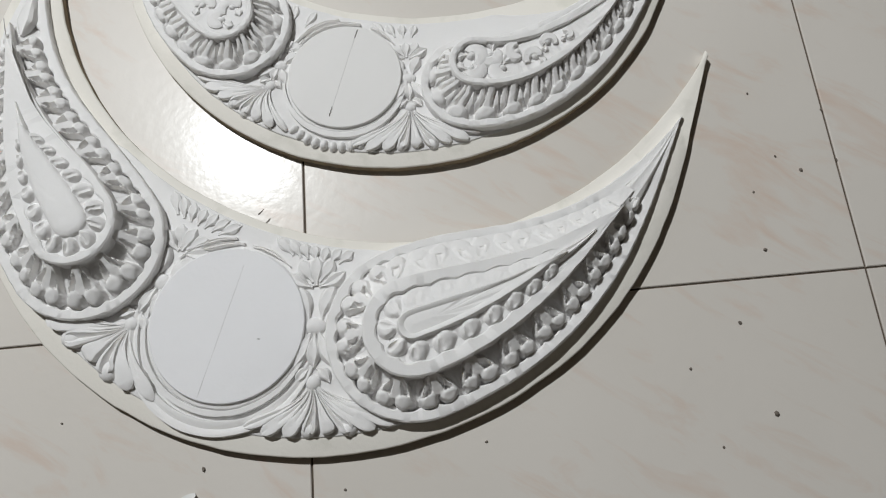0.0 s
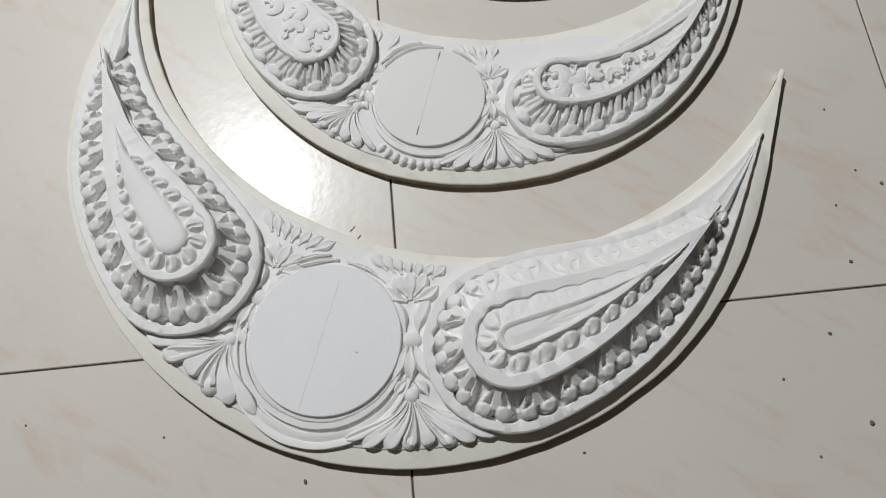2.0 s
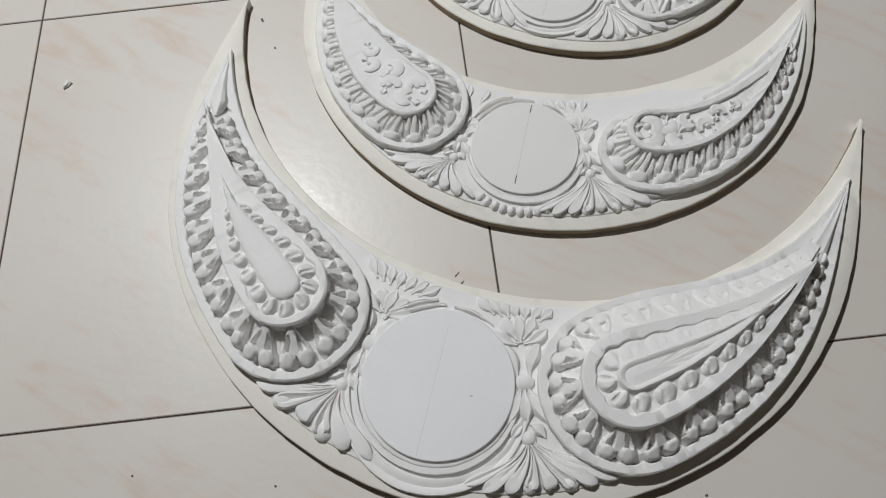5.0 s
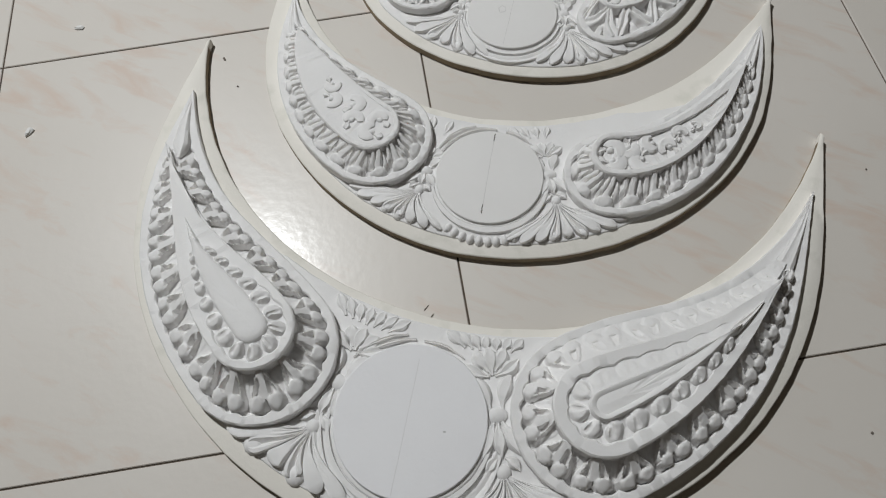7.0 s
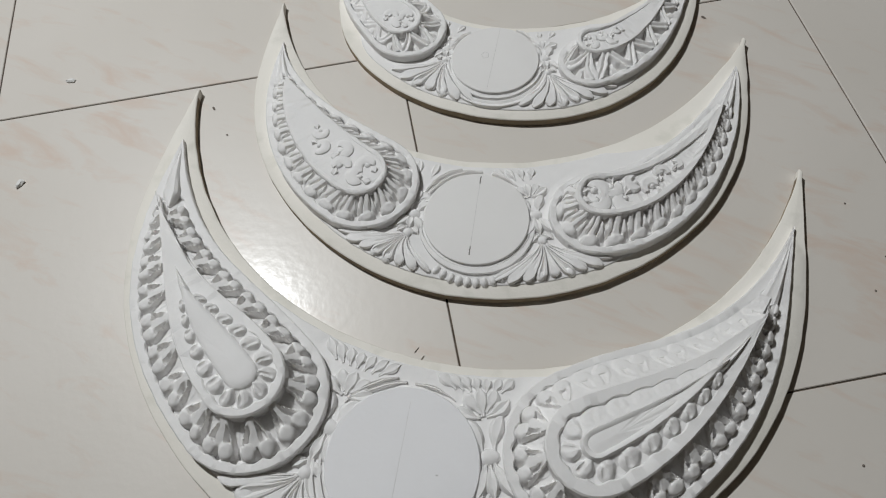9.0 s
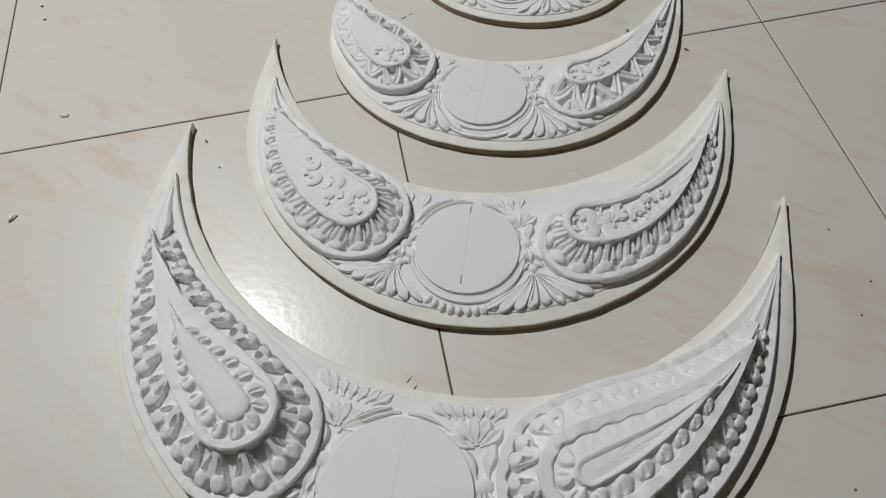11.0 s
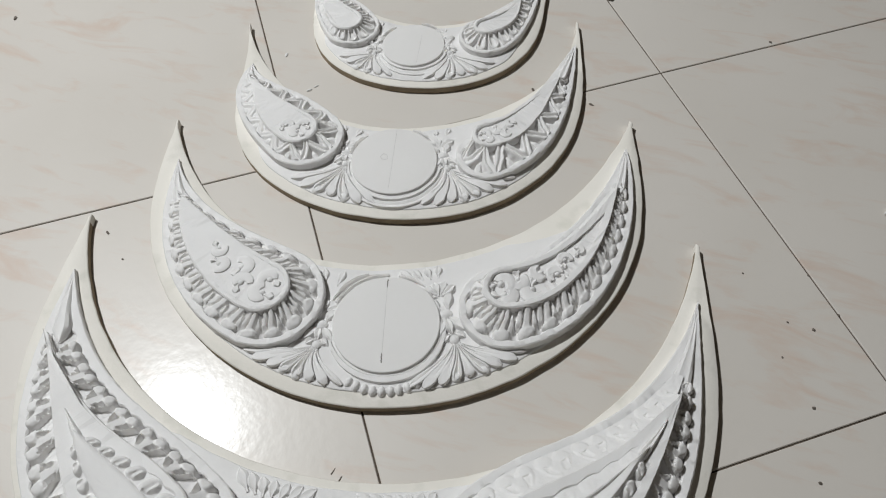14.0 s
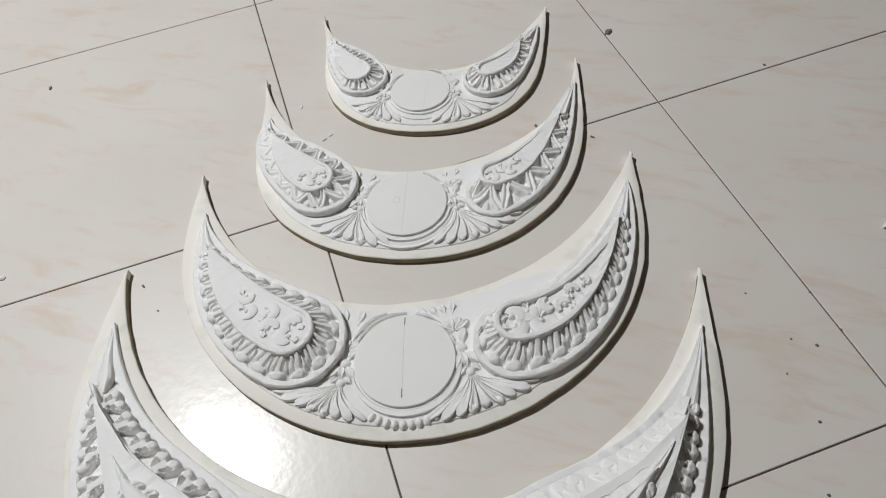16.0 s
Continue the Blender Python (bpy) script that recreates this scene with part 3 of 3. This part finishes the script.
PANELS.append(dict(outer=((0.3, 0.91), (0.2529, -0.0382, 0.0084, 0.0355, -0.0201, -0.0083, -0.0002, 0.002, 0.0065)), inner=((0.35, 1.05), (0.2376, -0.0042, 0.0254, -0.0092, -0.0213, 0.009, 0.0022, 0.0038, -0.0022)), left=(0.125, 1.075), right=(0.528, 0.910),
         disc=(0.233, 0.777), r=0.052, drop=0.018, z_disc=0.0195, border=0.0155,
         knots=((0.168, 0.783), (0.284, 0.740)), sprays=((0.177, 0.815), (0.286, 0.775)), w=0.0036,
         fans=(((0.098, 0.790), (0.178, 0.714), 6), ((0.224, 0.694), (0.350, 0.695), 7)),
         tops=(((0.178, 0.885), (0.205, 0.862), 3), ((0.275, 0.828), (0.300, 0.822), 3)),
         arches=((150, 105, 0.005, 0.0026), (20, 60, 0.005, 0.0024)),
         lines=(((0.254, 0.797), (0.224, 0.730), 0.0003, 0),),
         label="smallest white carved foam crescent with looped petals"))
DEPTH = ((0.004, 0.004), (0.0015, 0.008), (0.002, 0.0045), (0.003, 0.0045))
# the rim and the plate on top of it, of the left and then the right paisley of each panel
DROPS = []
DROPS.append([(Drop((-0.2357, 0.1040), (-0.3060, 0.2155), (-0.3558, 0.3005), 0.0875, 0.97, (-0.3147, 0.4899)),
      Drop((-0.2372, 0.1174), (-0.2804, 0.1918), (-0.3086, 0.2207), 0.0478, 1.27, (-0.3386, 0.3872))),
     (Drop((0.1152, -0.0280), (0.2173, 0.0047), (0.3118, 0.0118), 0.0915, 1.15, (0.4348, 0.1912)),
      Drop((0.1165, -0.0278), (0.1744, -0.0125), (0.2533, 0.0049), 0.0511, 1.12, (0.3459, 0.0801)))])
DROPS.append([(Drop((-0.0769, 0.3641), (-0.1376, 0.4253), (-0.1856, 0.5239), 0.0724, 1.15, (-0.1650, 0.6449)),
      Drop((-0.0809, 0.3681), (-0.1266, 0.4144), (-0.1537, 0.4875), 0.0371, 0.76, (-0.1626, 0.5499))),
     (Drop((0.2027, 0.2547), (0.2739, 0.2427), (0.3879, 0.3122), 0.0582, 0.84, (0.4629, 0.4527)),
      Drop((0.2101, 0.2696), (0.2622, 0.2569), (0.3320, 0.2905), 0.0312, 0.88, (0.4080, 0.3753)))])
DROPS.append([(Drop((0.0202, 0.6236), (-0.0167, 0.6994), (-0.0555, 0.7546), 0.0586, 0.98, (-0.0286, 0.8202)),
      Drop((0.0126, 0.6303), (-0.0121, 0.6669), (-0.0294, 0.7130), 0.0309, 0.96, (-0.0319, 0.7620))),
     (Drop((0.2649, 0.5003), (0.3363, 0.5074), (0.3957, 0.5632), 0.0449, 0.78, (0.4866, 0.6898)),
      Drop((0.2763, 0.5254), (0.3229, 0.5219), (0.3653, 0.5662), 0.0248, 0.84, (0.4227, 0.6097)))])
DROPS.append([(Drop((0.1465, 0.8520), (0.1370, 0.9080), (0.1150, 0.9500), 0.0462, 0.98, (0.1230, 0.9950)),
      Drop((0.1405, 0.8580), (0.1310, 0.8830), (0.1180, 0.9105), 0.0260, 1.03, (0.1222, 0.9591))),
     (Drop((0.3521, 0.7549), (0.3740, 0.7544), (0.4350, 0.8006), 0.0443, 0.81, (0.4911, 0.8600)),
      Drop((0.3559, 0.7650), (0.3962, 0.7700), (0.4109, 0.7814), 0.0205, 0.95, (0.4446, 0.8302)))])
DOME = ((0.46, 0.80, 0.7), (0.40, 0.80, 0.9))  # share of the hollow's radius and length, bluntness
HOLLOW = (((0.80, 0.72), (0.72, 0.90)), ((0.80, 0.95), (0.74, 0.84)), ((0.76, 0.92), (0.72, 0.86)), ((0.74, 0.90), (0.70, 0.88)))  # share of the plate's radius and length
STYLE = [
    dict(z_rim=0.029, z_top=0.057, form=petal_pair, count=25, rim=0.012, amp=0.0098, inner_count=22, slope=0.003, foot=0.007),
    dict(z_rim=0.028, z_top=0.047, form=petal_curl, count=30, rim=0.010, amp=0.0075, scallops=1, slope=0.004, foot=0.006),
    dict(z_rim=0.027, z_top=0.041, form=petal_zigzag, count=15, rim=0.010, amp=0.0082, scallops=1, slope=0.004, foot=0.007),
    dict(z_rim=0.025, z_top=0.037, form=petal_loop, count=20, rim=0.007, amp=0.0058, scallops=1, slope=0.004, foot=0.006),
]


def build_panel(k):
    s = PANELS[k]
    panel = new("relief_panel")
    tagged(panel, s["label"], "carved panel", "carved crescent panels")
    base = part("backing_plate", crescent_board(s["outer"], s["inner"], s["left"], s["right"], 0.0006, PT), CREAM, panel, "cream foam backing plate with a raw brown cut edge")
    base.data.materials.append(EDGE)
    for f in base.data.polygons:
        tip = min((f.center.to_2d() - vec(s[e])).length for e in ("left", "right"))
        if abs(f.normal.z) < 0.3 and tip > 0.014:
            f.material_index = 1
    g = [DROPS[k][side][0].at(0.66) for side in (0, 1)]
    part("carved_ground", crescent_board(s["outer"], s["inner"], g[0], g[1], PT - 0.001, GT, 80, 0.0015, s["border"] - 0.002, -0.010, 0.22), WHITE, panel)
    for a, b, w, dark in s["lines"]:
        scratch(panel, a, b, w, s["z_disc"], DARK if dark else PENCIL, "slit" if dark else "pencil_line")
    for a0, a1, off, w in s["arches"]:
        n = 14
        pts = [vec(s["disc"]) + Vector((math.cos(a), math.sin(a))) * (s["r"] + off) for a in (radians(lerp(a0, a1, i / (n - 1))) for i in range(n))]
        part("arched_leaf", ridge(pts, leaf_widths(n, w, 0.3, 0.45, 0.6), 0.0065, GT - 0.0005, groove=0.35), WHITE, panel)
    down = Vector((0.0, 0.0)) + vec(s["disc"]) - lerp(vec(s["sprays"][0]), vec(s["sprays"][1]), 0.5)
    medallion(panel, s["disc"], s["r"], s["drop"], s["z_disc"], WARM if k else SMOOTH, 13 if k == 1 else 0, down)
    for side in (0, 1):
        a, b, c = s["fans"][side]
        fan(panel, vec(s["knots"][side]), s["outer"], a, b, c, s["border"], GT - 0.001, s["w"] * 0.9)
        a, b, c = s["tops"][side]
        column(panel, vec(s["knots"][side]), vec(s["sprays"][side]), s["inner"], a, b, GT - 0.0005, s["w"] * 1.15, c)
        big, small = DROPS[k][side]
        share, cut = HOLLOW[k][side]
        hollow = small.inside(small.r * share, cut)
        dome = hollow.inside(hollow.r * DOME[side][0], DOME[side][1], DOME[side][2])
        paisley(panel, big, small, hollow, dome, scroll=(0, (0.5, 0.9)[side], (0.15, 0.4)[side], 0)[k], depth=DEPTH[k][side], keep=((0.6, 0.45, 0.15, 0.05)[k], 0.0)[side], faint=((0.3, 0.3, 0.15, 0.1)[k], (0.28, 0.10, 0.05, 0.05)[k])[side], fall=(0.016 if (k, side) == (0, 0) else 0.005), **STYLE[k])
    return panel


panels = [build_panel(k) for k in range(4)]


# ---- floor tiles ----
def tile_mesh():
    h = 0.3 - 0.0011
    bm = bmesh.new()
    rows = [[(h, h, -0.012), (-h, h, -0.012), (-h, -h, -0.012), (h, -h, -0.012)]]
    for d, z in ((0.0, -0.0009), (0.0009, 0.0)):
        rows.append([(h - d, h - d, z), (-h + d, h - d, z), (-h + d, -h + d, z), (h - d, -h + d, z)])
    vs = strip(bm, rows)
    bm.faces.new(vs[-1])
    bmesh.ops.recalc_face_normals(bm, faces=bm.faces)
    me = bpy.data.meshes.new("tile")
    bm.to_mesh(me)
    bm.free()
    me.materials.append(TILE)
    return me


shared = tile_mesh()
for ix in range(-4, 4):
    for iy in range(-3, 5):
        ob = new("tile", shared)
        ob.parent = floor
        ob.matrix_basis = pose(0.3 + 0.6 * ix, 0.3 + 0.6 * iy, 0)


# ---- crumbs, slivers and scraps on the floor ----
def crumb(x, y, size, long=1.0, z0=0.0004, mat=CRUMB, label="small dark crumb of debris on the tile floor", name="crumb"):
    bm = bmesh.new()
    a = random.uniform(0, math.pi) if name != "splinter" else 0.75
    rows = []
    for f, z in ((0.8, 0.0), (1.0, 0.35), (0.55, 0.8)):
        rows.append([(x + size * f * (math.cos(a) * long * math.cos(b) - math.sin(a) * math.sin(b)) * random.uniform(0.7, 1.2),
                      y + size * f * (math.sin(a) * long * math.cos(b) + math.cos(a) * math.sin(b)) * random.uniform(0.7, 1.2),
                      z0 + z * size) for b in (math.pi * i / 3 for i in range(6))])
    vs = strip(bm, rows)
    bm.faces.new(vs[-1])
    bm.faces.new(list(reversed(vs[0])))
    tagged(part(name, bm, mat, smooth=False), label, name.replace("_", " "), "floor debris")


def flake(x, y, length, width, turn):
    """A thin shaving of foam: one long side lies on the floor, the other curls up off it."""
    bm = bmesh.new()
    a = radians(turn)
    e, q = Vector((math.cos(a), math.sin(a))), Vector((-math.sin(a), math.cos(a)))
    rows = []
    for i in range(9):
        f = i / 8 * 2 - 1
        wide = width * (1 - 0.75 * f * f)
        top, low = [], []
        for j in range(7):
            g = j / 6
            p = Vector((x, y)) + e * f * length / 2 + q * (wide * g + 0.004 * f * f)
            h = 0.0052 * (1 - g) ** 2 * (1 - 0.5 * f * f)
            top.append((p.x, p.y, 0.0012 + h))
            low.append((p.x, p.y, 0.0004 + h))
        rows.append(top + low[::-1])
    vs = strip(bm, rows)
    bm.faces.new(vs[0])
    bm.faces.new(list(reversed(vs[-1])))
    tagged(part("foam_flake", bm, PAPER), "thin curled white shaving of foam on the tiles", "foam flake", "floor debris")


for x, y, size, long in ((0.558, 0.118, 0.0022, 1.2), (0.499, 0.030, 0.0020, 1.1), (0.473, -0.141, 0.0026, 1.1), (0.456, -0.046, 0.0019, 1.2), (-0.111, -0.145, 0.0020, 1.4),
                         (0.607, 0.804, 0.0060, 1.5), (0.520, 0.218, 0.0013, 1.2), (0.598, 0.189, 0.0016, 1.2), (0.534, 0.137, 0.0013, 1.3), (0.501, 0.097, 0.0014, 1.2),
                         (0.396, -0.089, 0.0015, 1.2), (0.414, -0.169, 0.0014, 1.2), (0.179, -0.143, 0.0015, 1.3), (0.033, -0.177, 0.0014, 1.2)):
    crumb(x, y, size, long)
for x, y, size, long in ((-0.262, -0.086, 0.0012, 1.2), (0.600, 0.126, 0.0012, 1.1), (0.638, 0.042, 0.0022, 1.3), (-0.278, 0.553, 0.0016, 2.6), (0.463, 0.569, 0.0020, 2.2),
                         (0.389, 0.630, 0.0022, 1.8), (-0.553, 0.923, 0.0020, 1.6), (-0.545, 0.887, 0.0018, 1.8), (0.490, 0.667, 0.0013, 1.5), (-0.422, 1.106, 0.0030, 2.4),
                         (-0.415, -0.059, 0.0012, 1.2), (0.806, 0.608, 0.0022, 1.6), (0.472, 0.480, 0.0015, 1.1), (-0.260, 0.500, 0.0015, 1.2)):
    crumb(x, y, size, long)
for x, y, size, long in ((-0.548, 0.476, 0.0052, 1.7), (-0.492, 0.655, 0.0040, 2.2), (0.047, 0.746, 0.0024, 2.6), (0.060, 0.752, 0.0016, 3.0), (0.027, 0.845, 0.0022, 2.8)):
    crumb(x, y, size, long, 0.0004, PAPER, "pale curled sliver of carved foam on the tiles", "foam_sliver")
crumb(0.767, 0.241, 0.009, 1.5, 0.0004, PAPER, "small crumpled scrap of white paper on the tiles", "paper_scrap")
flake(-0.127, -0.182, 0.030, 0.013, 38)
crumb(-0.046, 0.1240, 0.0009, 5.5, PT + 0.0002, DARK, "short dark splinter lying on the crescent's inner edge", "splinter")
